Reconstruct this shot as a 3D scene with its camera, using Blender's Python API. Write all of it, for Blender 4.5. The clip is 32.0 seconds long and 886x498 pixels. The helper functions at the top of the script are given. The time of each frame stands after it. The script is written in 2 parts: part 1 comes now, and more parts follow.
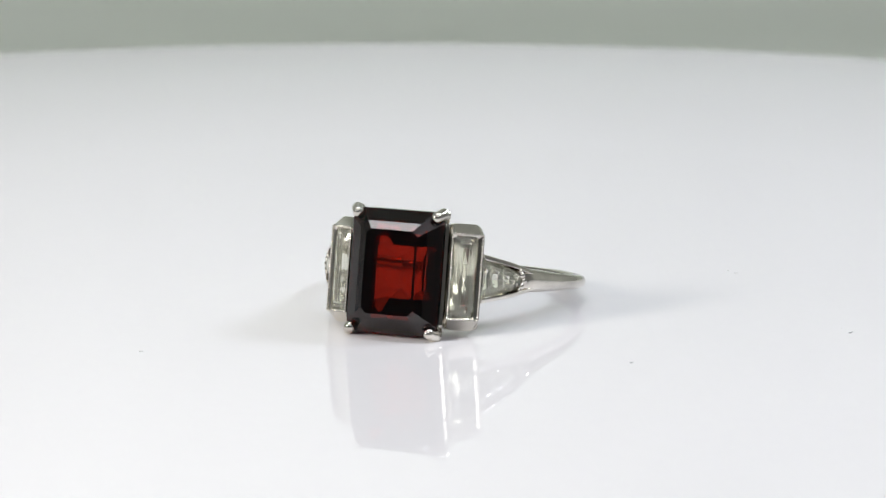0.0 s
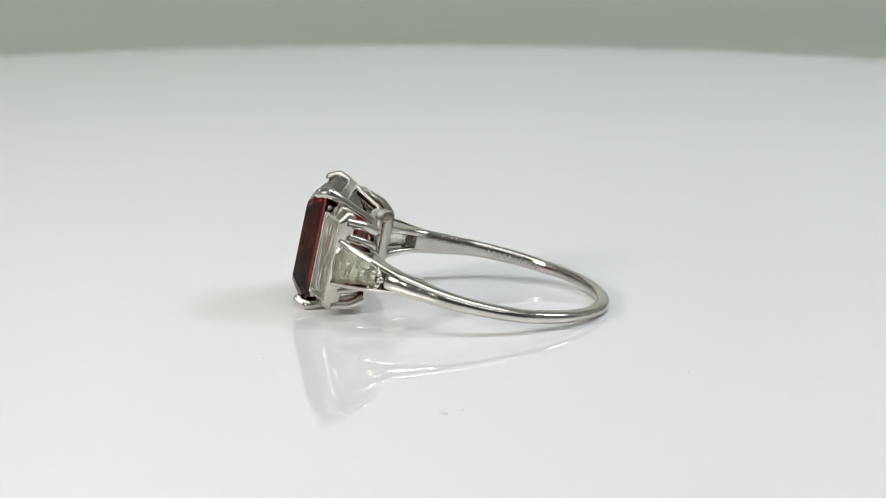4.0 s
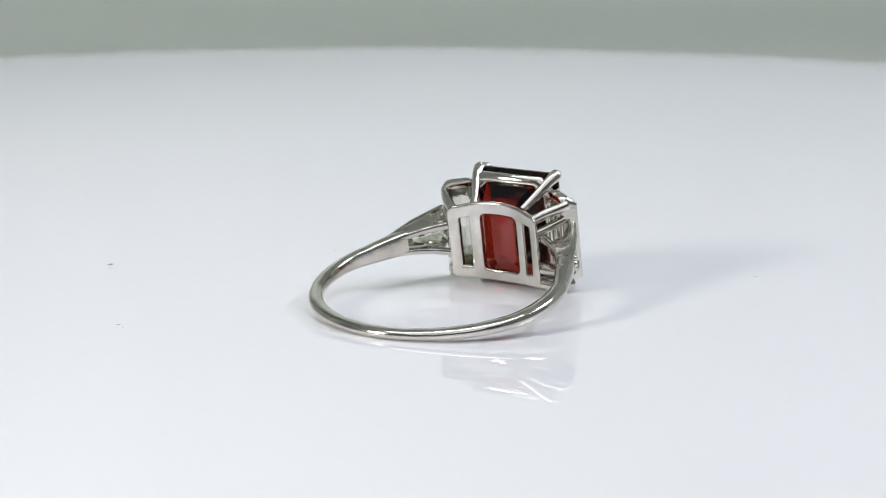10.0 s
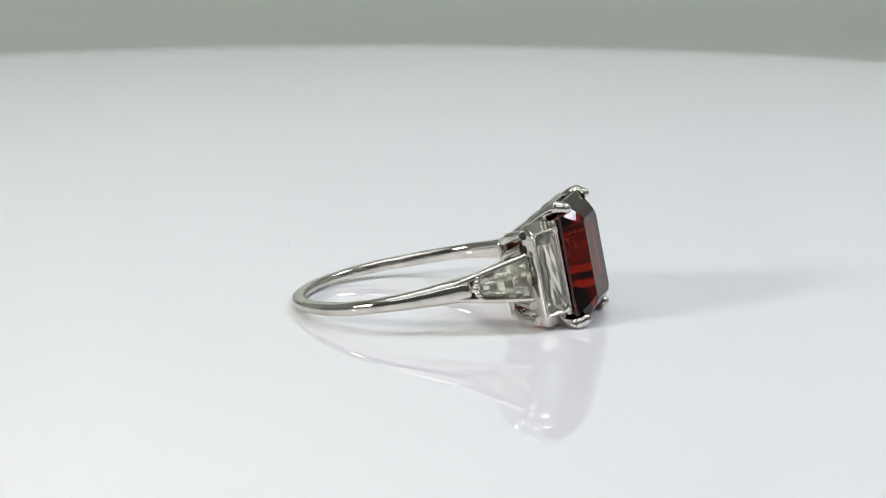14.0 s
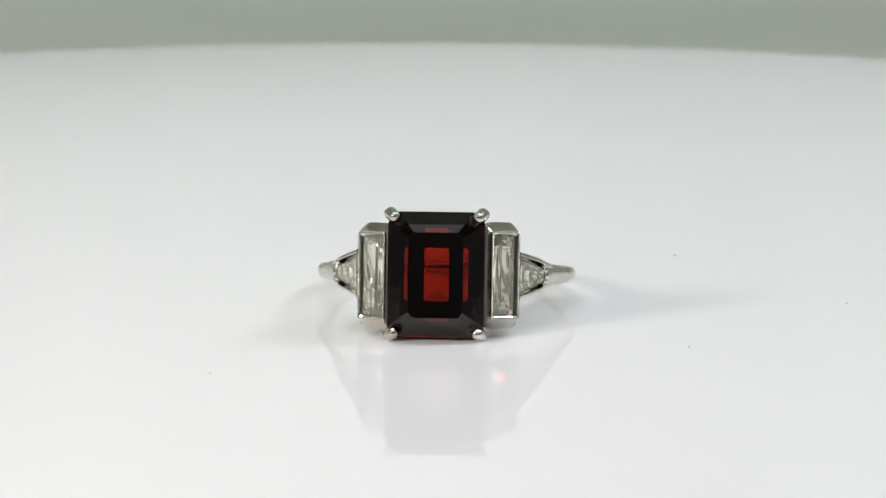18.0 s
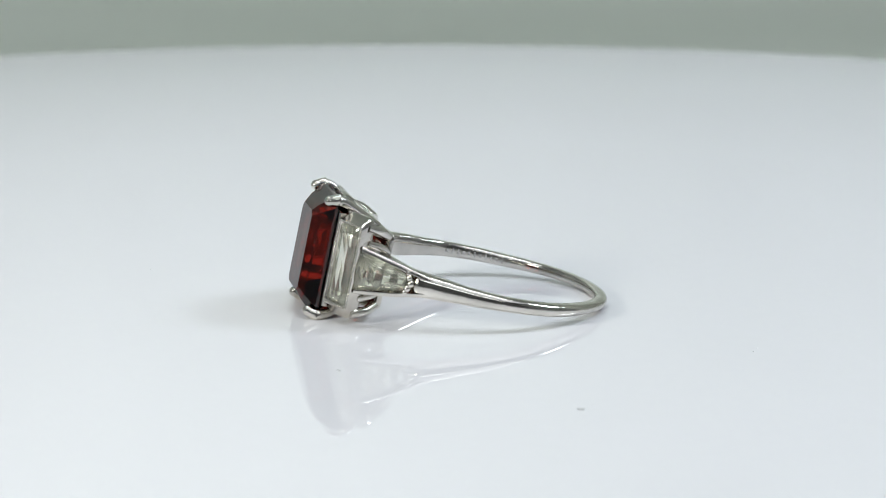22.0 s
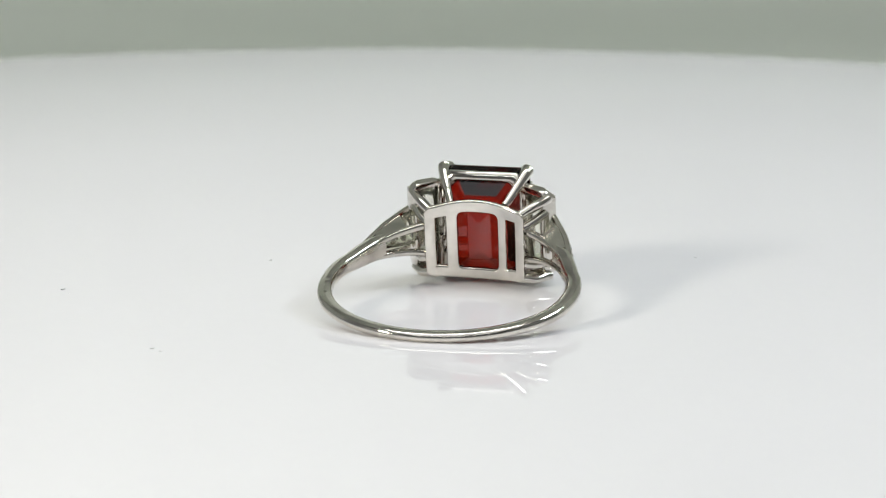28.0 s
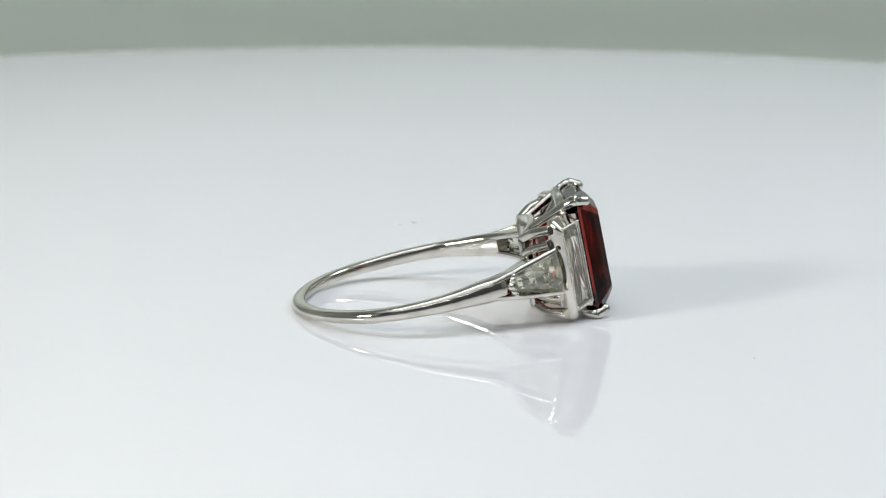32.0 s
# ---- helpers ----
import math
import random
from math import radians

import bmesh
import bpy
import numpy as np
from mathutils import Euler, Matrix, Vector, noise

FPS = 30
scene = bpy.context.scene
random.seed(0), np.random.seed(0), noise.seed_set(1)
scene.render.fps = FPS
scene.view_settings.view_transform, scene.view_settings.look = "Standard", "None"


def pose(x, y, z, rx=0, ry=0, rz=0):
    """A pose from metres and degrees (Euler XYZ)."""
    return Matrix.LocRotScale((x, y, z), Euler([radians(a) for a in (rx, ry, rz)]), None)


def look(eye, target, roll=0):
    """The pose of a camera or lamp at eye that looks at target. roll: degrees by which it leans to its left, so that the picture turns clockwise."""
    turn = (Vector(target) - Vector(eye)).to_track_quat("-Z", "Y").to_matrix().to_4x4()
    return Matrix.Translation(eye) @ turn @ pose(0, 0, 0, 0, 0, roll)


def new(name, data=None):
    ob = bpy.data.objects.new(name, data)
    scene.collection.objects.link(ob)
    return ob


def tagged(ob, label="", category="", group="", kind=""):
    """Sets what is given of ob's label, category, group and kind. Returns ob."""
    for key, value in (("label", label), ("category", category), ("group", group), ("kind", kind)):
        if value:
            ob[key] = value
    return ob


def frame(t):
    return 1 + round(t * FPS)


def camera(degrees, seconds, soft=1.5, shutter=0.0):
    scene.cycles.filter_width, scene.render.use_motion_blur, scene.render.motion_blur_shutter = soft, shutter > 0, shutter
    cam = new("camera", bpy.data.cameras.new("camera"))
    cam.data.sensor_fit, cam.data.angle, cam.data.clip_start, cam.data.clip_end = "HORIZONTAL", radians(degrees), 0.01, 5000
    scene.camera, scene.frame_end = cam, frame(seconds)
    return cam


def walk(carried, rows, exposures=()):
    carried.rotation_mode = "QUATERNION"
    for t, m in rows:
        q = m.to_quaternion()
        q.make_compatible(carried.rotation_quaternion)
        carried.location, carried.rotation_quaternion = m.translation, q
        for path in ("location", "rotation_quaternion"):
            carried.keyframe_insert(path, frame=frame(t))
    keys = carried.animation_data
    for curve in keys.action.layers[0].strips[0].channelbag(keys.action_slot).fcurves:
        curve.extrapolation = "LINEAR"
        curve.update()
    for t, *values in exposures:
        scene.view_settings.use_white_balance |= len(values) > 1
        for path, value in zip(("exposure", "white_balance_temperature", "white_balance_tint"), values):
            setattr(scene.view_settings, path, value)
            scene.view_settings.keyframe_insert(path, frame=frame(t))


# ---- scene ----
SECONDS = 32.0
TOP = 0.80                       # height of the turntable's glossy top
TABLE = 0.765                    # height of the table under it
RATE = -19.0376                  # degrees a second, seen from above clockwise
DISC_R = 0.147

# ---- camera ----
cam = camera(17.822, SECONDS, soft=0.85)
cam.data.dof.use_dof, cam.data.dof.focus_distance, cam.data.dof.aperture_fstop = True, 0.224, 60.0
# the clip's camera hunts a little: seconds, stops, kelvin, tint
EXPOSURES = [(0.0, -0.30, 6260, 11), (1.0, -0.47, 6310, 11), (2.0, -0.47, 6360, 9), (3.0, -0.47, 6410, 7), (6.0, -0.40, 6160, 6), (7.0, -0.40, 6085, 6),
             (8.0, -0.39, 6035, 7), (9.0, -0.36, 5985, 9), (10.0, -0.37, 6035, 10), (12.0, -0.38, 6110, 11), (13.0, -0.38, 6160, 10), (14.0, -0.41, 6210, 9), (17.0, -0.38, 6360, 8),
             (18.0, -0.38, 6360, 8), (19.0, -0.33, 6310, 8), (20.0, -0.51, 6185, 5), (21.0, -0.51, 6035, 5), (23.0, -0.36, 5985, 9), (25.0, -0.36, 6185, 11),
             (28.0, -0.37, 6360, 8), (30.0, -0.39, 6310, 7), (32.0, -0.41, 6110, 7)]
EYE = Vector((0.0, -0.22, TOP + 0.05321))
VIEW = look(EYE, EYE + Vector((-0.002926, 0.976429, -0.215820)), 0.412)
walk(cam, [(0.0, VIEW), (SECONDS, VIEW)], EXPOSURES)

# ---- world and lamps ----
world = bpy.data.worlds.new("room_air")
scene.world = world
world.use_nodes = True
world.node_tree.nodes["Background"].inputs[0].default_value = (0.60, 0.64, 0.66, 1)
world.node_tree.nodes["Background"].inputs[1].default_value = 0.05


def area_lamp(name, at, target, sx, sy, watts, colour):
    d = bpy.data.lights.new(name, "AREA")
    d.shape, d.size, d.size_y, d.energy, d.color = "RECTANGLE", sx, sy, watts, colour
    ob = new(name, d)
    ob.matrix_world = look(at, target)
    return ob


RING_AT = (0.0, 0.0, TOP)
area_lamp("left_lamp", (-0.26, -0.168, TOP + 0.124), RING_AT, 0.05, 0.05, 0.98, (1.0, 0.94, 0.80))
area_lamp("right_lamp", (0.25, 0.05, TOP + 0.25), RING_AT, 0.09, 0.09, 0.55, (0.89, 0.93, 1.0))
area_lamp("front_bar_lamp", (0.0, -0.58, TOP + 0.43), RING_AT, 0.70, 0.06, 0.55, (1.0, 0.985, 0.965))
# added fill with no known source, brightens the disc round the ring
area_lamp("top_fill_lamp", (0.0, 0.0, TOP + 0.30), RING_AT, 0.30, 0.04, 0.36, (0.99, 0.985, 0.97))
# invented wide overhead fill that lifts the metal and diamonds
area_lamp("room_fill_lamp", (0.0, -0.5, 2.38), (0, -0.5, 0), 2.4, 1.8, 15.0, (0.98, 0.98, 1.0))
# unseen wash added to brighten the part of the sweep mirrored in the disc
area_lamp("backdrop_fill_lamp", (0.0, 0.50, TOP + 0.32), (0, 0.84, TOP + 0.23), 0.50, 0.06, 0.80, (1.0, 0.955, 1.0))


# ---- materials ----
def material(name):
    m = bpy.data.materials.new(name)
    m.use_nodes = True
    nt = m.node_tree
    return m, nt, nt.nodes["Principled BSDF"]


def grain(nt, scale, detail=4.0, kind="Object"):
    tc = nt.nodes.new("ShaderNodeTexCoord")
    n = nt.nodes.new("ShaderNodeTexNoise")
    n.inputs["Scale"].default_value, n.inputs["Detail"].default_value = scale, detail
    nt.links.new(tc.outputs[kind], n.inputs["Vector"])
    return n


def ramp(nt, source, stops):
    r = nt.nodes.new("ShaderNodeValToRGB")
    els = r.color_ramp.elements
    while len(els) < len(stops):
        els.new(0.5)
    for e, (p, col) in zip(els, stops):
        e.position, e.color = p, (*col, 1)
    nt.links.new(source, r.inputs[0])
    return r


def surface(name, lo, hi, rough, scale=6.0, metallic=0.0, bump=0.0, bump_scale=300.0, ior=1.5, rough_spread=0.0, kind="Object", relief=0.0001):
    """Two-scale varied surface: colour patches, fine relief and uneven gloss."""
    m, nt, b = material(name)
    n1 = grain(nt, scale, kind=kind)
    n2 = grain(nt, bump_scale, 6.0, kind)
    mix = nt.nodes.new("ShaderNodeMath")
    mix.operation = "MULTIPLY_ADD"
    nt.links.new(n2.outputs[0], mix.inputs[0])
    mix.inputs[1].default_value = 0.3
    mul = nt.nodes.new("ShaderNodeMath")
    mul.operation = "MULTIPLY"
    mul.inputs[1].default_value = 0.7
    nt.links.new(n1.outputs[0], mul.inputs[0])
    nt.links.new(mul.outputs[0], mix.inputs[2])
    r = ramp(nt, mix.outputs[0], [(0.32, lo), (0.68, hi)])
    nt.links.new(r.outputs[0], b.inputs["Base Color"])
    b.inputs["Metallic"].default_value = metallic
    b.inputs["IOR"].default_value = ior
    rr = nt.nodes.new("ShaderNodeMapRange")
    rr.inputs["From Min"].default_value, rr.inputs["From Max"].default_value = 0.3, 0.7
    rr.inputs["To Min"].default_value, rr.inputs["To Max"].default_value = max(0.0, rough - rough_spread), rough + rough_spread
    nt.links.new(n2.outputs[0], rr.inputs["Value"])
    nt.links.new(rr.outputs[0], b.inputs["Roughness"])
    if bump:
        bp = nt.nodes.new("ShaderNodeBump")
        bp.inputs["Strength"].default_value, bp.inputs["Distance"].default_value = bump, relief
        nt.links.new(n2.outputs[0], bp.inputs["Height"])
        nt.links.new(bp.outputs[0], b.inputs["Normal"])
    return m


def gem(name, colour, ior, rough=0.0, gloss=0.0, painted_brilliance=0.0, inner=None):
    m = bpy.data.materials.new(name)
    m.use_nodes = True
    nt = m.node_tree
    nt.nodes.clear()
    out = nt.nodes.new("ShaderNodeOutputMaterial")
    g = nt.nodes.new("ShaderNodeBsdfGlass")
    g.inputs["Color"].default_value = (*colour, 1)
    g.inputs["IOR"].default_value, g.inputs["Roughness"].default_value = ior, rough
    last = g
    if inner:
        # light that bounces inside goes a longer way through the coloured stone
        g = nt.nodes.new("ShaderNodeBsdfRefraction")
        g.inputs["Color"].default_value = (*colour, 1)
        g.inputs["IOR"].default_value, g.inputs["Roughness"].default_value = ior, rough
        bounce = nt.nodes.new("ShaderNodeBsdfGlossy")
        bounce.inputs["Color"].default_value, bounce.inputs["Roughness"].default_value = (*inner, 1), rough
        fres = nt.nodes.new("ShaderNodeFresnel")
        fres.inputs["IOR"].default_value = ior
        last = nt.nodes.new("ShaderNodeMixShader")
        nt.links.new(fres.outputs[0], last.inputs[0])
        nt.links.new(g.outputs[0], last.inputs[1])
        nt.links.new(bounce.outputs[0], last.inputs[2])
    if painted_brilliance:
        # pale diffuse share painted in, standing for brilliance the stone's reflections lack
        pale_diffuse = nt.nodes.new("ShaderNodeBsdfDiffuse")
        pale_diffuse.inputs["Color"].default_value = (0.95, 0.95, 0.86, 1)
        brilliance_mix = nt.nodes.new("ShaderNodeMixShader")
        brilliance_mix.inputs[0].default_value = painted_brilliance
        nt.links.new(last.outputs[0], brilliance_mix.inputs[1])
        nt.links.new(pale_diffuse.outputs[0], brilliance_mix.inputs[2])
        last = brilliance_mix
    if gloss:
        shine = nt.nodes.new("ShaderNodeBsdfGlossy")
        shine.inputs["Roughness"].default_value = 0.02
        face = nt.nodes.new("ShaderNodeLayerWeight")
        face.inputs["Blend"].default_value = 0.5
        power = nt.nodes.new("ShaderNodeMath")
        power.operation, power.inputs[1].default_value = "POWER", 5.0
        nt.links.new(face.outputs["Facing"], power.inputs[0])
        lift = nt.nodes.new("ShaderNodeMath")
        lift.operation, lift.inputs[1].default_value, lift.inputs[2].default_value = "MULTIPLY_ADD", 0.9, gloss
        nt.links.new(power.outputs[0], lift.inputs[0])
        coat = nt.nodes.new("ShaderNodeMixShader")
        nt.links.new(lift.outputs[0], coat.inputs[0])
        nt.links.new(last.outputs[0], coat.inputs[1])
        nt.links.new(shine.outputs[0], coat.inputs[2])
        last = coat
    nt.links.new(last.outputs[0], out.inputs[0])
    return m


PLATINUM = surface("polished_platinum", (0.55, 0.525, 0.475), (0.79, 0.755, 0.685), 0.08, 400.0, 1.0, 0.55, 1000.0, rough_spread=0.05, relief=0.00007)
WORN = surface("worn_platinum", (0.60, 0.59, 0.56), (0.75, 0.73, 0.70), 0.25, 500.0, 1.0, 0.5, 3600.0, rough_spread=0.06, relief=0.000004)
GARNET = gem("red_garnet", (0.545, 0.108, 0.062), 1.78, gloss=0.06, inner=(0.11, 0.018, 0.02))
# part of the diamond's brightness is painted in as a pale diffuse share
DIAMOND = gem("pale_diamond", (0.998, 0.998, 0.94), 1.85, painted_brilliance=0.09)
ACRYLIC = surface("white_acrylic", (0.808, 0.80, 0.828), (0.832, 0.82, 0.848), 0.0, 9.0, 0.0, 0.0, 700.0, ior=1.58, rough_spread=0.004)
PAPER = surface("white_paper", (0.69, 0.735, 0.65), (0.72, 0.76, 0.69), 0.7, 5.0, 0.0, 0.3, 900.0)
PLASTER = surface("grey_plaster", (0.64, 0.65, 0.65), (0.72, 0.72, 0.71), 0.9, 3.0, 0.0, 0.4, 120.0)
DARK_PAINT = surface("dark_paint", (0.26, 0.26, 0.26), (0.32, 0.32, 0.31), 0.8, 3.0, 0.0, 0.4, 120.0)
CEILING = surface("ceiling_paint", (0.46, 0.46, 0.46), (0.54, 0.54, 0.53), 0.9, 3.0, 0.0, 0.3, 120.0)
FLOORING = surface("brown_flooring", (0.13, 0.10, 0.08), (0.20, 0.16, 0.12), 0.5, 6.0, 0.0, 0.3, 90.0)
TENT = surface("white_tent_fabric", (0.74, 0.75, 0.74), (0.80, 0.80, 0.79), 0.8, 4.0, 0.0, 0.4, 900.0)
DUST = surface("grey_dust", (0.58, 0.58, 0.59), (0.68, 0.68, 0.69), 0.9, 500.0)


# ---- mesh helpers ----
MM = 0.001


def part(name, bm, mat, parent=None, label="", smooth=None):
    """One mesh object from a bmesh; smooth: angle in degrees under which edges are shaded round."""
    bmesh.ops.recalc_face_normals(bm, faces=bm.faces[:])
    me = bpy.data.meshes.new(name)
    if smooth is not None:
        for fc in bm.faces:
            fc.smooth = True
        for e in bm.edges:
            e.smooth = len(e.link_faces) == 2 and e.calc_face_angle(0.0) < radians(smooth)
    bm.to_mesh(me)
    bm.free()
    me.materials.append(mat)
    ob = new(name, me)
    if parent is not None:
        ob.parent = parent
    return tagged(ob, label)


def loft(sections, closed_ends=True, loop=False):
    """Skin over rings of points (all of one length)."""
    bm = bmesh.new()
    rings = [[bm.verts.new(Vector(p) * MM) for p in s] for s in sections]
    n = len(rings[0])
    pairs = list(zip(rings, rings[1:])) + ([(rings[-1], rings[0])] if loop else [])
    for a, b in pairs:
        for i in range(n):
            bm.faces.new((a[i], a[(i + 1) % n], b[(i + 1) % n], b[i]))
    if closed_ends and not loop:
        bm.faces.new(rings[0][::-1])
        bm.faces.new(rings[-1])
    return bm


def tube(points, radii, n=10, up=(0, 0, 1), flat=1.0):
    """A bar of round section along points, with a radius each; flat squeezes it along up."""
    pts = [Vector(p) for p in points]
    up = Vector(up)
    out = []
    for i, p in enumerate(pts):
        d = (pts[min(i + 1, len(pts) - 1)] - pts[max(i - 1, 0)]).normalized()
        s = d.cross(up)
        s = s.normalized() if s.length > 1e-4 else d.orthogonal().normalized()
        u = s.cross(d).normalized()
        r = radii[i] if isinstance(radii, (list, tuple)) else radii
        out.append([p + s * r * math.cos(a) + u * r * flat * math.sin(a) for a in [2 * math.pi * k / n for k in range(n)]])
    return loft(out)


def ball(bm, at, r, squash=(1, 1, 1), seg=10):
    m = Matrix.Translation(Vector(at) * MM) @ Matrix.Diagonal((squash[0], squash[1], squash[2], 1))
    bmesh.ops.create_uvsphere(bm, u_segments=seg, v_segments=max(5, seg // 2 + 1), radius=r * MM, matrix=m)


def spline(ctrl, steps):
    """Smooth line through control points."""
    c = [Vector(p) for p in ctrl]
    c = [c[0] * 2 - c[1]] + c + [c[-1] * 2 - c[-2]]
    out = []
    for i in range(1, len(c) - 2):
        for k in range(steps):
            t = k / steps
            a, b, d, e = c[i - 1:i + 3]
            out.append(0.5 * (2 * b + (d - a) * t + (2 * a - 5 * b + 4 * d - e) * t * t + (3 * b - a - 3 * d + e) * t ** 3))
    return out + [c[-2]]


def cut_rect(hx, hz, c, y, z0=0.0):
    """An eight-sided rectangle with cut corners, across the finger, at depth y."""
    return [(hx, y, z0 + hz - c), (hx - c, y, z0 + hz), (-hx + c, y, z0 + hz), (-hx, y, z0 + hz - c),
            (-hx, y, z0 - hz + c), (-hx + c, y, z0 - hz), (hx - c, y, z0 - hz), (hx, y, z0 - hz + c)]


def sheet_with_holes(outline, holes, y, thick, bevel=0.08):
    """A plate across the finger axis, with rounded edges and holes."""
    cu = bpy.data.curves.new("plate", "CURVE")
    cu.dimensions, cu.fill_mode, cu.extrude, cu.bevel_depth, cu.bevel_resolution = "2D", "BOTH", (thick / 2 - bevel) * MM, bevel * MM, 2
    for loop in [outline] + holes:
        s = cu.splines.new("POLY")
        s.points.add(len(loop) - 1)
        for p, (x, z) in zip(s.points, loop):
            p.co = (x * MM, z * MM, 0, 1)
        s.use_cyclic_u = True
    tmp = bpy.data.objects.new("plate", cu)
    scene.collection.objects.link(tmp)
    bpy.context.view_layer.update()
    me = bpy.data.meshes.new_from_object(tmp.evaluated_get(bpy.context.evaluated_depsgraph_get()))
    bpy.data.objects.remove(tmp)
    bm = bmesh.new()
    bm.from_mesh(me)
    bmesh.ops.remove_doubles(bm, verts=bm.verts[:], dist=1e-6)
    for x in np.linspace(-3.7, 3.7, 23):
        bmesh.ops.bisect_plane(bm, geom=bm.verts[:] + bm.edges[:] + bm.faces[:], plane_co=(x * MM, 0, 0), plane_no=(1, 0, 0))
    bmesh.ops.transform(bm, matrix=Matrix(((1, 0, 0, 0), (0, 0, -1, y * MM), (0, 1, 0, 0), (0, 0, 0, 1))), verts=bm.verts[:])
    for v in bm.verts:
        v.co.y += 1.0 * MM * (v.co.x / (3.9 * MM)) ** 2
    return bm


# ---- room ----
def slab(name, lo, hi, mat, label, bevel=0.0):
    bm = bmesh.new()
    bmesh.ops.create_cube(bm, size=1.0)
    for v in bm.verts:
        v.co = Vector([lo[i] + (v.co[i] + 0.5) * (hi[i] - lo[i]) for i in range(3)])
    if bevel:
        bmesh.ops.bevel(bm, geom=bm.edges[:], offset=bevel, segments=2, affect="EDGES")
    return tagged(part(name, bm, mat), label, kind="structure")


slab("floor", (-1.6, -1.6, -0.1), (1.6, 1.9, 0.0), FLOORING, "plain brown floor of the dim room")
slab("ceiling", (-1.6, -1.6, 2.4), (1.6, 1.9, 2.5), CEILING, "plain pale ceiling of the dim room")
slab("wall_north", (-1.6, 1.9, -0.1), (1.6, 2.0, 2.5), PLASTER, "plain grey wall of the dim room")
slab("wall_south", (-1.6, -1.7, -0.1), (1.6, -1.6, 2.5), DARK_PAINT, "plain dark grey wall")
slab("wall_east", (1.6, -1.7, -0.1), (1.7, 2.0, 2.5), PLASTER, "plain grey wall of the dim room")
slab("wall_west", (-1.7, -1.7, -0.1), (-1.6, 2.0, 2.5), PLASTER, "plain grey wall of the dim room")


def photo_sweep():
    """White paper: flat on the table, lifting gently, then curving up behind the turntable; its fold runs a little askew."""
    turns = [(0.05, 22.0), (0.22, 0.0), (0.20, 68.0), (0.38, 0.0)]
    bm = bmesh.new()
    rows = []
    for k in range(43):
        x = -0.515 + 1.03 * k / 42
        y, z, lean = 0.405 + 0.4 * max(-0.12, min(0.12, x)), TABLE, 0.0
        line = [(-0.45, z), (y, z)]
        for length, bend in turns:
            for _ in range(12):
                lean += radians(bend / 12)
                y, z = y + length / 12 * math.cos(lean), z + length / 12 * math.sin(lean)
                line.append((y, z))
        rows.append([bm.verts.new((x, *p)) for p in line])
    for a, b in zip(rows, rows[1:]):
        for i in range(len(a) - 1):
            bm.faces.new((a[i], b[i], b[i + 1], a[i + 1]))
    bmesh.ops.recalc_face_normals(bm, faces=bm.faces[:])
    ex = bmesh.ops.extrude_face_region(bm, geom=bm.faces[:])
    for v in [g for g in ex["geom"] if isinstance(g, bmesh.types.BMVert)]:
        v.co += Vector((0, 0.0008 if v.co.z > TABLE + 0.2 else 0.0, -0.0008))
    return tagged(part("backdrop", bm, PAPER, smooth=30), "pale matt paper sweep under and behind the turntable", kind="structure")


photo_sweep()
# unseen white tent added for the metal to mirror, open towards the camera
slab("tent_wall_west", (-0.535, 0.08, TABLE), (-0.53, 0.86, TABLE + 0.74), TENT, "unseen white fabric side wall of the added tent")
slab("tent_wall_east", (0.53, 0.08, TABLE), (0.535, 0.86, TABLE + 0.74), TENT, "unseen white fabric side wall of the added tent")
slab("tent_wall_north", (-0.535, 0.861, TABLE), (0.535, 0.866, TABLE + 0.74), TENT, "unseen white fabric back wall of the added tent")
slab("tent_ceiling", (-0.535, -0.05, TABLE + 0.741), (0.535, 0.866, TABLE + 0.746), TENT, "unseen white fabric top of the added tent")
slab("table", (-0.8, -0.5, 0.0), (0.8, 0.9, TABLE - 0.002), FLOORING, "plain brown block table under the turntable", 0.004)


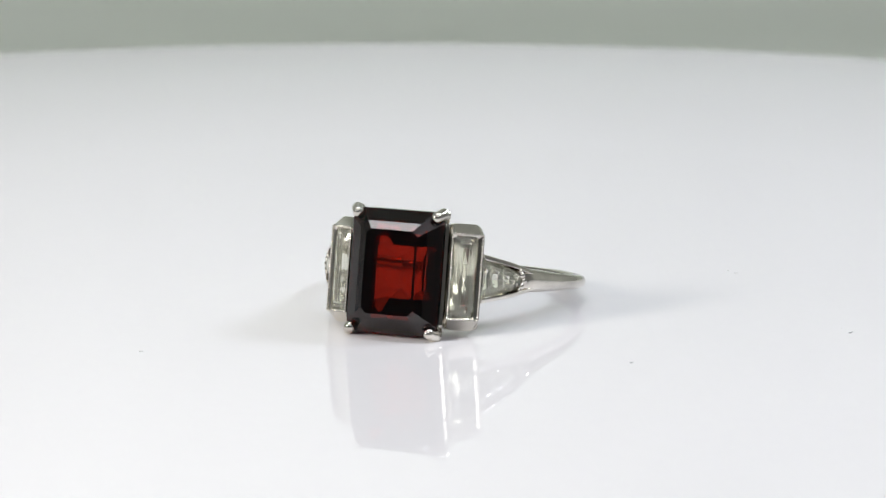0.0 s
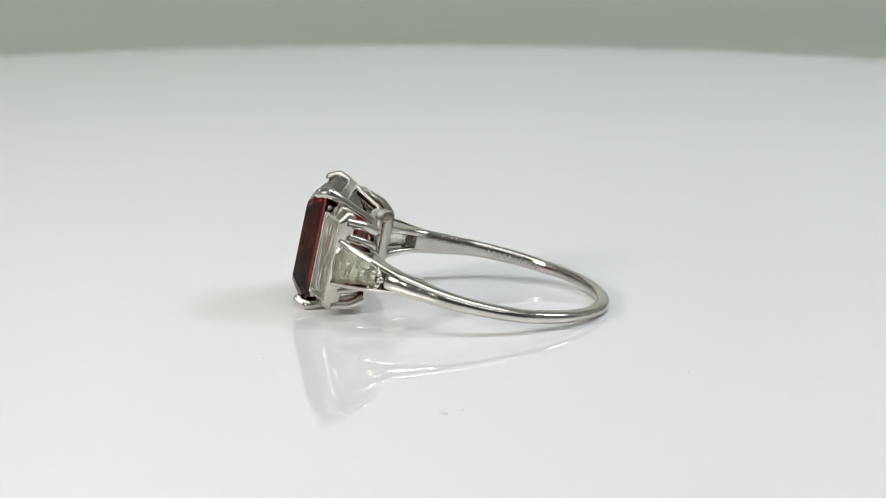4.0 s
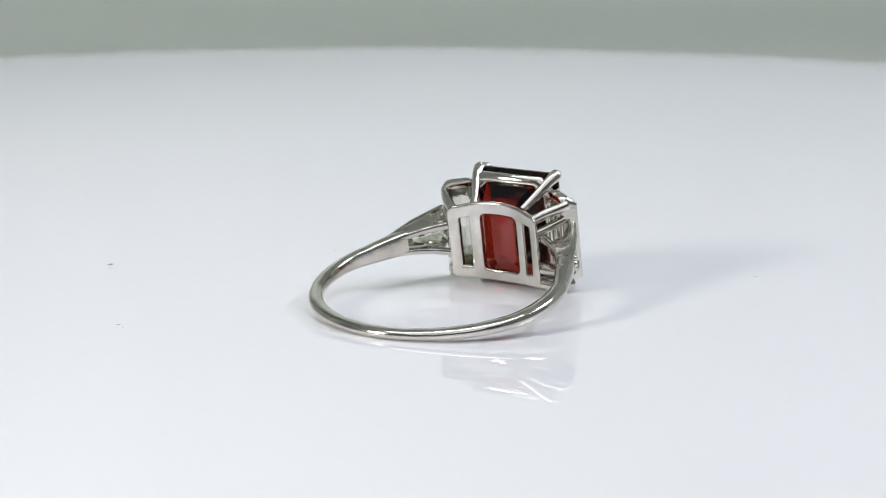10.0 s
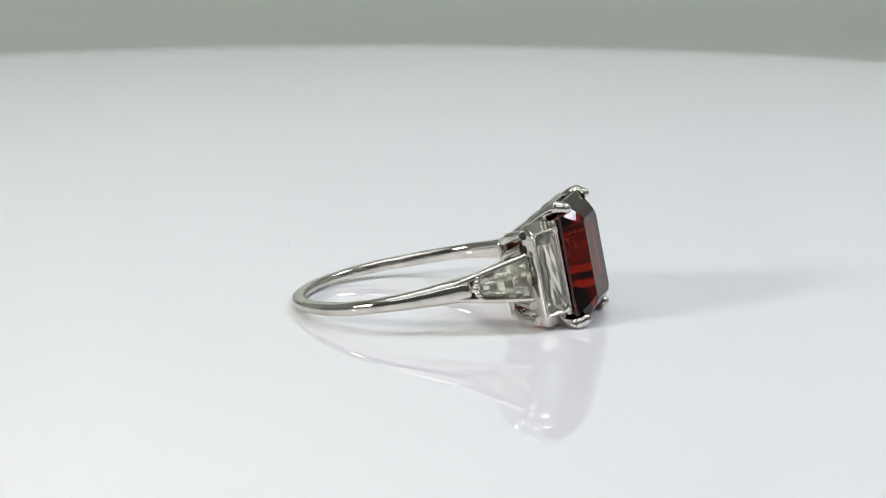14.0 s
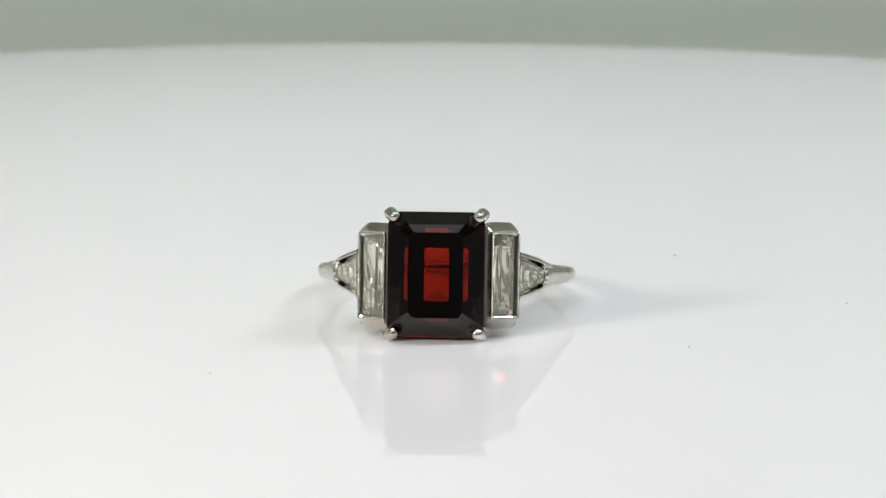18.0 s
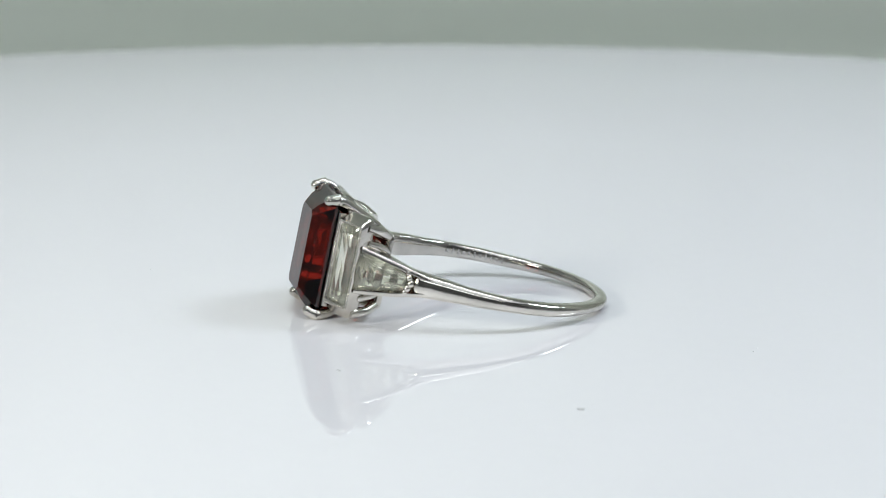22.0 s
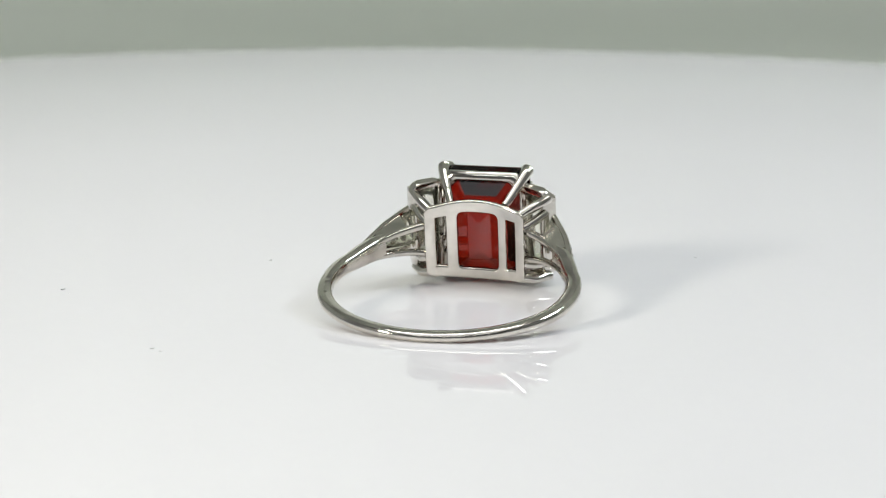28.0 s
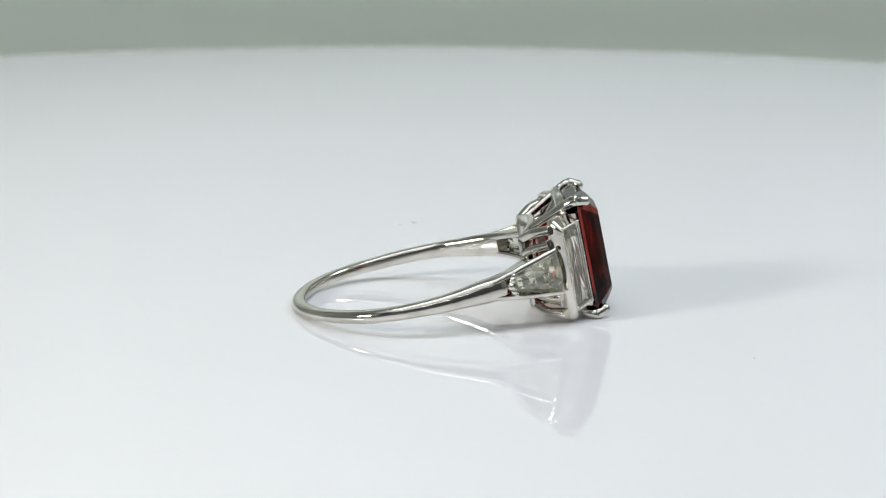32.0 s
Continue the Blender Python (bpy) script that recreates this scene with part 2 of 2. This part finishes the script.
# ---- turntable ----
def build_turntable():
    top = new("turntable")
    tagged(top, "round glossy white acrylic turntable slowly turning on the table", "turntable")
    r, b, h = DISC_R * 1000, 5.0, (TOP - TABLE) * 1000
    prof = [(0.0, 0.0), (r * 0.5, 0.0)]
    prof += [(r - b + b * math.sin(a), -b + b * math.cos(a)) for a in [radians(k * 10) for k in range(0, 10)]]
    prof += [(r, -h + 2.0), (r - 1.5, -h + 0.3)]
    n = 180
    bm = bmesh.new()
    centre = bm.verts.new((0, 0, 0))
    rings = [[bm.verts.new((q * MM * math.cos(2 * math.pi * k / n), q * MM * math.sin(2 * math.pi * k / n), z * MM)) for k in range(n)] for q, z in prof[1:]]
    for k in range(n):
        bm.faces.new((centre, rings[0][k], rings[0][(k + 1) % n]))
    for a, c in zip(rings, rings[1:]):
        for k in range(n):
            bm.faces.new((a[k], c[k], c[(k + 1) % n], a[(k + 1) % n]))
    bm.faces.new(rings[-1][::-1])
    part("disc", bm, ACRYLIC, top, smooth=40)
    # loose specks on the top
    for x, y, s in ((30.9, -8.1, 0.26), (13.4, -17.6, 0.17), (24.0, 12.0, 0.16), (30.4, -6.6, 0.12), (-23.1, -15.5, 0.16), (23.4, 12.9, 0.14)):
        bm = bmesh.new()
        bmesh.ops.create_icosphere(bm, subdivisions=2, radius=s * 0.8 * MM)
        for v in bm.verts:
            v.co = Vector((v.co.x * 1.6, v.co.y * 0.5, v.co.z * 0.25)) * (1 + 0.3 * noise.noise(v.co * 9000))
        bmesh.ops.rotate(bm, cent=(0, 0, 0), matrix=Matrix.Rotation(s * 40, 3, "Z"), verts=bm.verts[:])
        bmesh.ops.translate(bm, vec=(x * MM, y * MM, s * 0.3 * MM), verts=bm.verts[:])
        part("dust_speck", bm, DUST, top, "tiny grey dust speck", smooth=60)
    return top


# ---- ring: x across the finger, y from stone to back, z along the finger, in millimetres ----
def build_stone(parent):
    steps = [(2.09, 3.24, 0.42, -1.12), (2.70, 3.84, 0.58, -0.66), (3.66, 4.78, 0.80, 0.28), (3.68, 4.80, 0.81, 0.50),
             (3.14, 4.24, 0.98, 1.80), (2.15, 3.25, 0.86, 3.08), (0.95, 2.05, 0.16, 3.98)]
    sec = [cut_rect(a, b, c, y, -0.12) for a, b, c, y in steps]
    keel = [(0.05, 4.20, 1.1), (0.04, 4.20, 1.16), (-0.04, 4.20, 1.16), (-0.05, 4.20, 1.1), (-0.05, 4.20, -1.3), (-0.04, 4.20, -1.36), (0.04, 4.20, -1.36), (0.05, 4.20, -1.3)]
    return part("center_stone", loft(sec + [keel]), GARNET, parent, "deep red step-cut garnet with cut corners")


def build_head(parent):
    # corner claws
    for sx in (-1, 1):
        for sz in (-1, 1):
            z0 = -0.12
            pts = [(sx * 3.20, -0.16, z0 + sz * 4.42), (sx * 3.38, 0.12, z0 + sz * 4.57), (sx * 3.47, 0.60, z0 + sz * 4.62),
                   (sx * 3.38, 1.20, z0 + sz * 4.46), (sx * 2.92, 2.5, z0 + sz * 3.82), (sx * 2.25, 4.25, -0.25 + sz * 3.1)]
            bm = tube(spline(pts, 6), [0.43] * 6 + [0.44, 0.45, 0.47, 0.49, 0.51, 0.53] + [0.55 - 0.0125 * k for k in range(19)], 14, up=(0, 1, 0), flat=0.84)
            ball(bm, pts[0], 0.43, seg=18)
            part("claw", bm, PLATINUM, parent, smooth=50)
    # band under the girdle
    secs = []
    for k in range(14):
        a = 2 * math.pi * k / 14
        y, off = 1.72 + 0.30 * math.cos(a) + 0.27 * math.sin(a), 4.44 - 0.34 * math.cos(a) + 0.19 * math.sin(a)
        secs.append(cut_rect(off - 1.10, off, 0.95, y, -0.12))
    part("girdle_band", loft(secs, loop=True), PLATINUM, parent, smooth=50)
    # added walls along the stone's long sides: stop light passing through, fill the gap
    for sx in (-1, 1):
        secs = [[(sx * x, y, -0.12 + z) for x, y in ((3.70, 0.62), (3.92, 0.74), (3.90, 1.20), (3.45, 2.05), (3.26, 2.05), (3.44, 1.40))] for z in (-3.75, -1.2, 1.2, 3.75)]
        part("stone_side_blocker", loft(secs), PLATINUM, parent, smooth=30)


def build_back_plate(parent):
    """Plate bent to the finger, with a window and two slots, and the bars from it to the side settings."""
    rim = []
    for cx, cz, a0 in ((3.64, 2.24, 0), (-3.64, 2.24, 90), (-3.60, -2.98, 180), (3.60, -2.98, 270)):
        for k in range(6):
            a = radians(a0 + 18 * k)
            x, z = cx + 0.38 * math.cos(a), cz + 0.38 * math.sin(a)
            rim.append((x, z))
        if a0 in (0, 180):
            for q in np.linspace(0.92, -0.92, 21):
                x = cx * q
                rim.append((x, 2.40 + 0.64 * math.cos(x / 4.5 * math.pi / 2) if cz > 0 else -3.22 - 0.40 * math.cos(x / 4.5 * math.pi / 2)))
    win = [(-0.09 + a, -0.35 + b) for a, b in ((1.83, 2.1), (1.70, 2.42), (1.35, 2.62), (0.7, 2.64), (0.0, 2.65), (-0.7, 2.64), (-1.35, 2.62), (-1.70, 2.42), (-1.83, 2.1), (-1.83, 0.0),
                                                (-1.83, -2.1), (-1.70, -2.42), (-1.35, -2.62), (0.0, -2.63), (1.35, -2.62), (1.70, -2.42), (1.83, -2.1), (1.83, 0.0))]
    s1 = [(2.35, 1.98), (3.46, 1.85), (3.46, -0.4), (3.44, -2.62), (2.35, -2.78), (2.35, -0.4)]
    s2 = [(-x, z) for x, z in s1]
    part("back_plate", sheet_with_holes(rim, [win, s1, s2], 4.08, 0.50, 0.15), PLATINUM, parent, "pierced back plate bent to the finger", 40)
    # bars from the plate out to the side settings
    for sx in (-1, 1):
        for line, r in ((((3.82, 4.95, 2.42), (4.75, 4.15, 2.85), (5.35, 3.3, 3.0), (5.7, 2.75, 3.1)), 0.42), (((3.95, 5.02, 1.25), (4.7, 4.3, 1.6), (5.5, 3.0, 1.9)), 0.38),
                        (((3.95, 5.02, -1.80), (4.7, 4.3, -2.2), (5.5, 3.0, -2.5)), 0.36), (((3.80, 4.95, -3.1), (4.75, 4.15, -3.55), (5.35, 3.3, -3.65), (5.7, 2.75, -3.75)), 0.40)):
            bm = tube(spline([(sx * x, y, z) for x, y, z in line], 5), r, 10)
            part("gallery_bar", bm, PLATINUM, parent, smooth=50)


def build_side(parent, sx):
    """A tall step-cut stone in its box, turned back from the middle stone, with a beaded rim."""
    turn = Matrix.Translation(Vector((5.26 if sx > 0 else -4.96, 1.40, -0.17 + sx * 0.08)) * MM) @ Matrix.Rotation(sx * radians(34.6), 4, "Z")
    hu, hv = 1.32, 3.38

    def rect(u0, u1, v0, v1, n, c=0.3):
        um, vm, uh, vh = (u0 + u1) / 2, (v0 + v1) / 2, (u1 - u0) / 2, (v1 - v0) / 2
        out = []
        for cu, cv, a0 in ((uh - c, vh - c, 0), (c - uh, vh - c, 90), (c - uh, c - vh, 180), (uh - c, c - vh, 270)):
            for k in range(5):
                a = radians(a0 + 22.5 * k)
                out.append((sx * (um + cu + c * math.cos(a)), n, vm + cv + c * math.sin(a)))
        return out
    rim = [rect(-1.32, 1.35, -3.38, 3.38, 0.02), rect(-1.28, 1.32, -3.36, 3.36, -0.05), rect(-1.24, 1.24, -3.30, 3.30, -0.06), rect(-1.08, 0.90, -3.13, 3.13, 0.08), rect(-1.05, 0.87, -3.10, 3.10, 0.35),
           rect(-1.10, 1.1, -3.5, 3.4, 1.25), rect(-1.3, 1.16, -3.8, 3.7, 1.34, 0.5), rect(-1.46, 1.28, -4.02, 3.95, 1.3, 0.6), rect(-1.5, 1.36, -4.12, 4.05, 1.1, 0.7), rect(-1.3, 1.38, -4.12, 4.05, 0.66, 0.7)]
    bm = loft(rim, loop=True)
    bmesh.ops.transform(bm, matrix=turn, verts=bm.verts[:])
    box = part("side_setting", bm, PLATINUM, parent, smooth=35)
    # step-cut stone with a keel that falls a little from its middle to both ends
    secs = []
    for v, e, dp in ((-3.14, 0.0, 0.30), (-2.84, 0.40, 0.60), (-2.50, 0.78, 0.86), (-2.1, 1.0, 1.06), (-1.0, 1.0, 1.24), (0.0, 1.0, 1.40), (1.0, 1.0, 1.24), (2.1, 1.0, 1.06), (2.50, 0.78, 0.86), (2.84, 0.40, 0.60), (3.14, 0.0, 0.30)):
        deep = dp - 0.25
        half = [(0.40, 0.16 - 0.34 * e), (0.62, 0.16 - 0.28 * e), (0.81, 0.16 - 0.16 * e), (0.98, 0.16), (0.98, 0.22),
                (0.69, 0.25 + deep * 0.37), (0.37, 0.25 + deep * 0.71), (0.04, dp)]
        secs.append([(u - sx * 0.09, n, v) for u, n in half] + [(-u - sx * 0.09, n, v) for u, n in half[::-1]])
    bm = loft(secs)
    bmesh.ops.transform(bm, matrix=turn, verts=bm.verts[:])
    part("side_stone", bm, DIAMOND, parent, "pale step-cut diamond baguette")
    # beads round the rim
    bm = bmesh.new()
    for v in np.linspace(-hv + 0.15, hv - 0.15, 31):
        for u in (-hu + 0.12, hu - 0.12):
            ball(bm, (u, -0.04, v), 0.105, seg=8)
    for u in np.linspace(-hu + 0.25, hu - 0.25, 11):
        for v in (-hv + 0.12, hv - 0.12):
            ball(bm, (u, -0.04, v), 0.105, seg=8)
    bmesh.ops.transform(bm, matrix=turn, verts=bm.verts[:])
    part("beaded_edge", bm, PLATINUM, box, smooth=60)
    # two upright rails behind the stone
    for u in (-1.08, 1.14):
        bm = tube(spline([(sx * u, 1.1, 3.5), (sx * u, 1.25, 1.6), (sx * u, 1.27, -1.7), (sx * u, 1.1, -3.7)], 4), 0.22, 8)
        bmesh.ops.transform(bm, matrix=turn, verts=bm.verts[:])
        part("side_rail", bm, PLATINUM, parent, smooth=50)


OUTER = [(6.10, 2.25), (6.75, 3.4), (7.6, 5.0), (8.45, 6.9), (9.3, 9.1), (9.98, 11.1)]
INNER = [(3.9, 4.95), (5.15, 5.68), (6.35, 6.75), (7.3, 8.1), (8.1, 9.7), (8.75, 11.2)]
LOW = -0.15                      # the hoop lies a little below the middle of the red stone


def half_width(y):
    """Half the hoop's width along the finger, wide beside the stones and thin at the back."""
    return float(np.interp(y, [2.2, 3.0, 4.3, 6.0, 8.0, 10.0, 12.0, 14.0, 17.0, 21.0, 24.1], [1.98, 1.82, 1.56, 1.22, 0.95, 0.76, 0.65, 0.58, 0.53, 0.46, 0.40]))


def build_shoulder(parent, sx):
    outer, inner = spline([(x, y, 0) for x, y in OUTER], 6), spline([(x, y, 0) for x, y in INNER], 6)
    n = len(outer)
    for sz in (1, -1):
        # rail beside the tapering stone
        secs = []
        for i in range(2, int(n * 0.80)):
            t = i / (n - 1)
            o, q = outer[i], inner[i]
            d = (q - o).normalized()
            sink = max(0.0, t - 0.46) * 0.85
            o = o + d * sink
            zo = half_width(outer[i].y) - sink
            w = 0.34
            secs.append([(sx * (o + d * a).x, (o + d * a).y, LOW + sz * z) for a, z in ((-0.04, zo - w), (-0.06, zo - w * 0.5), (0.06, zo - 0.03), (0.22, zo), (0.46, zo - 0.06), (0.52, zo - w), (0.3, zo - w))])
        part("shoulder_rail", loft(secs), PLATINUM, parent, smooth=50)
        # arm running on to the back plate
        secs = []
        last = int(n * 0.68)
        for i in range(last + 1):
            t = i / last
            q = inner[i]
            d = (outer[i] - q).normalized()
            end = half_width(outer[last].y) - 0.20
            if sz > 0:
                za, zb = 1.45 + (end - 1.5) * t, 0.85 - 0.55 * t
            else:
                za, zb = -1.72 + (1.77 - end) * t ** 0.8, -1.08 + 0.78 * t
            hi, lo = max(za, zb), min(za, zb)
            secs.append([(sx * (q + d * a).x, (q + d * a).y, LOW + z) for a, z in ((0.14 * t, lo + 0.06), (0.18 * t - 0.04, (lo + hi) / 2), (0.14 * t, hi - 0.06), (0.08 + 0.1 * t, hi), (0.5, hi), (0.58, hi - 0.06), (0.58, lo + 0.06), (0.5, lo), (0.08 + 0.1 * t, lo))])
        part("shoulder_arm", loft(secs), PLATINUM, parent, smooth=50)
        # thin wall closing the side between rail and arm
        secs = []
        for i in range(int(n * 0.24), int(n * 0.60)):
            t = i / last
            o, q = outer[i], inner[i]
            d = (q - o).normalized()
            a, b = o + d * (0.3 + 0.4 * max(0.0, t - 0.7)), q - d * 0.3
            end = half_width(outer[last].y)
            za = half_width(o.y) - 0.13 - 0.5 * max(0.0, t - 0.75)
            zb = (1.45 + (end - 1.5) * t if sz > 0 else 1.72 - (1.77 - end) * t ** 0.8) - 0.1
            secs.append([(sx * p.x, p.y, LOW + sz * z) for p, z in ((a, za), (b, min(za, zb)), (b, min(za, zb) - 0.14), (a, za - 0.14))])
        part("shoulder_wall", loft(secs), PLATINUM, parent, smooth=50)
    # tapering stone between the rails
    def sec(p, d, w, h, lift):
        nrm = Vector((d.y, -d.x, 0))
        half = [(0.12 + lift, 0.24), (0.08 - lift, 0.50), (-0.06, 0.76), (-0.28, 1.0), (-0.34, 1.0), (-0.34 - h * 0.4, 0.66), (-0.34 - h * 0.75, 0.34), (-0.34 - h, 0.04)]
        return [(sx * (p + nrm * a).x, (p + nrm * a).y, LOW + q * w) for a, q in half] + [(sx * (p + nrm * a).x, (p + nrm * a).y, LOW - q * w) for a, q in half[::-1]]
    a, b = Vector((6.22, 2.55, 0)), Vector((8.06, 6.15, 0))
    d = (b - a).normalized()
    ts = [0.0, 0.07, 0.20, 0.35, 0.50, 0.65, 0.80, 0.93, 1.0]
    hs = [0.15, 0.76, 0.58, 0.84, 0.60, 0.80, 0.54, 0.60, 0.15]
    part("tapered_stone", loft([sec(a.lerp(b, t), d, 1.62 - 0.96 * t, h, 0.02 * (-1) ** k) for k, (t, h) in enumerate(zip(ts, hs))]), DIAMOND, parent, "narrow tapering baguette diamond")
    bm = bmesh.new()
    nrm = Vector((d.y, -d.x, 0))
    for k, r in ((-0.74, 0.24), (-0.42, 0.30), (0.0, 0.33), (0.42, 0.30), (0.74, 0.24)):
        p = b + d * (0.05 + 0.35 * (1 - abs(k) / 0.78)) - nrm * 0.06
        ball(bm, (sx * p.x, p.y, LOW + k), r, seg=8)
    part("end_beads", bm, PLATINUM, parent, smooth=60)


def build_shank(parent):
    """Plain hoop: thin at the back, running up into both shoulders."""
    outer, inner = spline([(x, y, 0) for x, y in OUTER], 6), spline([(x, y, 0) for x, y in INNER], 6)
    n = len(outer)
    line = []
    first = int(n * 0.51)
    for i in range(first, n - 1):
        grow = min(1.0, 0.60 + 4.0 * (i - first) / (n - 1))
        o, q = outer[i], inner[i]
        dip = max(0.0, 1.0 - (i - first) / 9) ** 1.5
        line.append((q + (o - q) * grow, q + (o - q).normalized() * 0.08 * dip, half_width(o.y) - 0.22 * dip, LOW))
    m = 60
    for k in range(m + 1):
        a = radians(106 - 106 * k / m)
        y = 13.98 + 10.10 * math.cos(a)
        line.append((Vector((10.47 * math.sin(a), y, 0)), Vector((9.27 * math.sin(a), 13.98 + 9.02 * math.cos(a), 0)), half_width(y), LOW + 0.27 * min(1.0, max(0.0, (y - 18.0) / 6.0))))
    line += [(Vector((-o.x, o.y, 0)), Vector((-q.x, q.y, 0)), h, z) for o, q, h, z in line[-2::-1]]
    secs = []
    for o, q, h, zc in line:
        c, d = (o + q) / 2, (o - q) / 2
        ring = []
        for j in range(16):
            b = 2 * math.pi * j / 16
            cb, sb = math.cos(b), math.sin(b)
            e = 0.9 if cb > 0 else 0.5
            r = math.copysign(abs(cb) ** e, cb)
            z = math.copysign(abs(sb) ** (0.85 if cb > 0 else 0.6), sb)
            p = c + d * r
            ring.append((p.x, p.y, zc + h * z))
        secs.append(ring)
    hoop = part("shank", loft(secs), PLATINUM, parent, smooth=50)
    # worn maker's marks on the inner face, as plain bars
    bm = bmesh.new()
    for k in range(11):
        a = radians(-(98 - 3.0 * k))
        w, h = (0.13, 0.46) if k % 3 else (0.26, 0.30)
        c = Vector((9.25 * math.sin(a), 13.98 + 9.0 * math.cos(a), LOW))
        bar = bmesh.ops.create_cube(bm, size=1.0)["verts"]
        m = Matrix.Translation(c * MM) @ Matrix.Rotation(-a, 4, "Z") @ Matrix.Diagonal((w * MM, 0.16 * MM, h * MM, 1))
        bmesh.ops.transform(bm, matrix=m, verts=bar)
    part("engraved_mark", bm, WORN, hoop, "worn illegible maker's mark")
    return hoop


def build_ring():
    top = new("gemstone_ring")
    tagged(top, "platinum cocktail ring with red garnet and diamonds on a turntable", "ring")
    build_shank(top)
    build_back_plate(top)
    for sx in (-1, 1):
        build_shoulder(top, sx)
    # the head sits a little askew on the hoop
    before = set(bpy.data.objects)
    build_head(top)
    build_stone(top)
    for sx in (-1, 1):
        build_side(top, sx)
    for ob in set(bpy.data.objects) - before:
        ob.data.transform(Matrix.Rotation(radians(1.9), 4, "Z"))
    return top


turntable = build_turntable()
ring = build_ring()


def motions():
    rest = Matrix(((0.9361, 0.34527, 0.06719, -0.004347), (-0.35172, 0.91648, 0.19067, -0.010059), (0.00426, -0.20212, 0.97935, 0.005083 + TOP), (0, 0, 0, 1)))
    lean = pose(0, 0, TOP, 0.13, 0, 0)
    times = [0.5 * k for k in range(65)]
    walk(ring, [(t, pose(0, 0, 0, 0, 0, RATE * t) @ rest) for t in times])
    walk(turntable, [(t, pose(0, 0, 0, 0, 0, RATE * t) @ lean) for t in times])


motions()
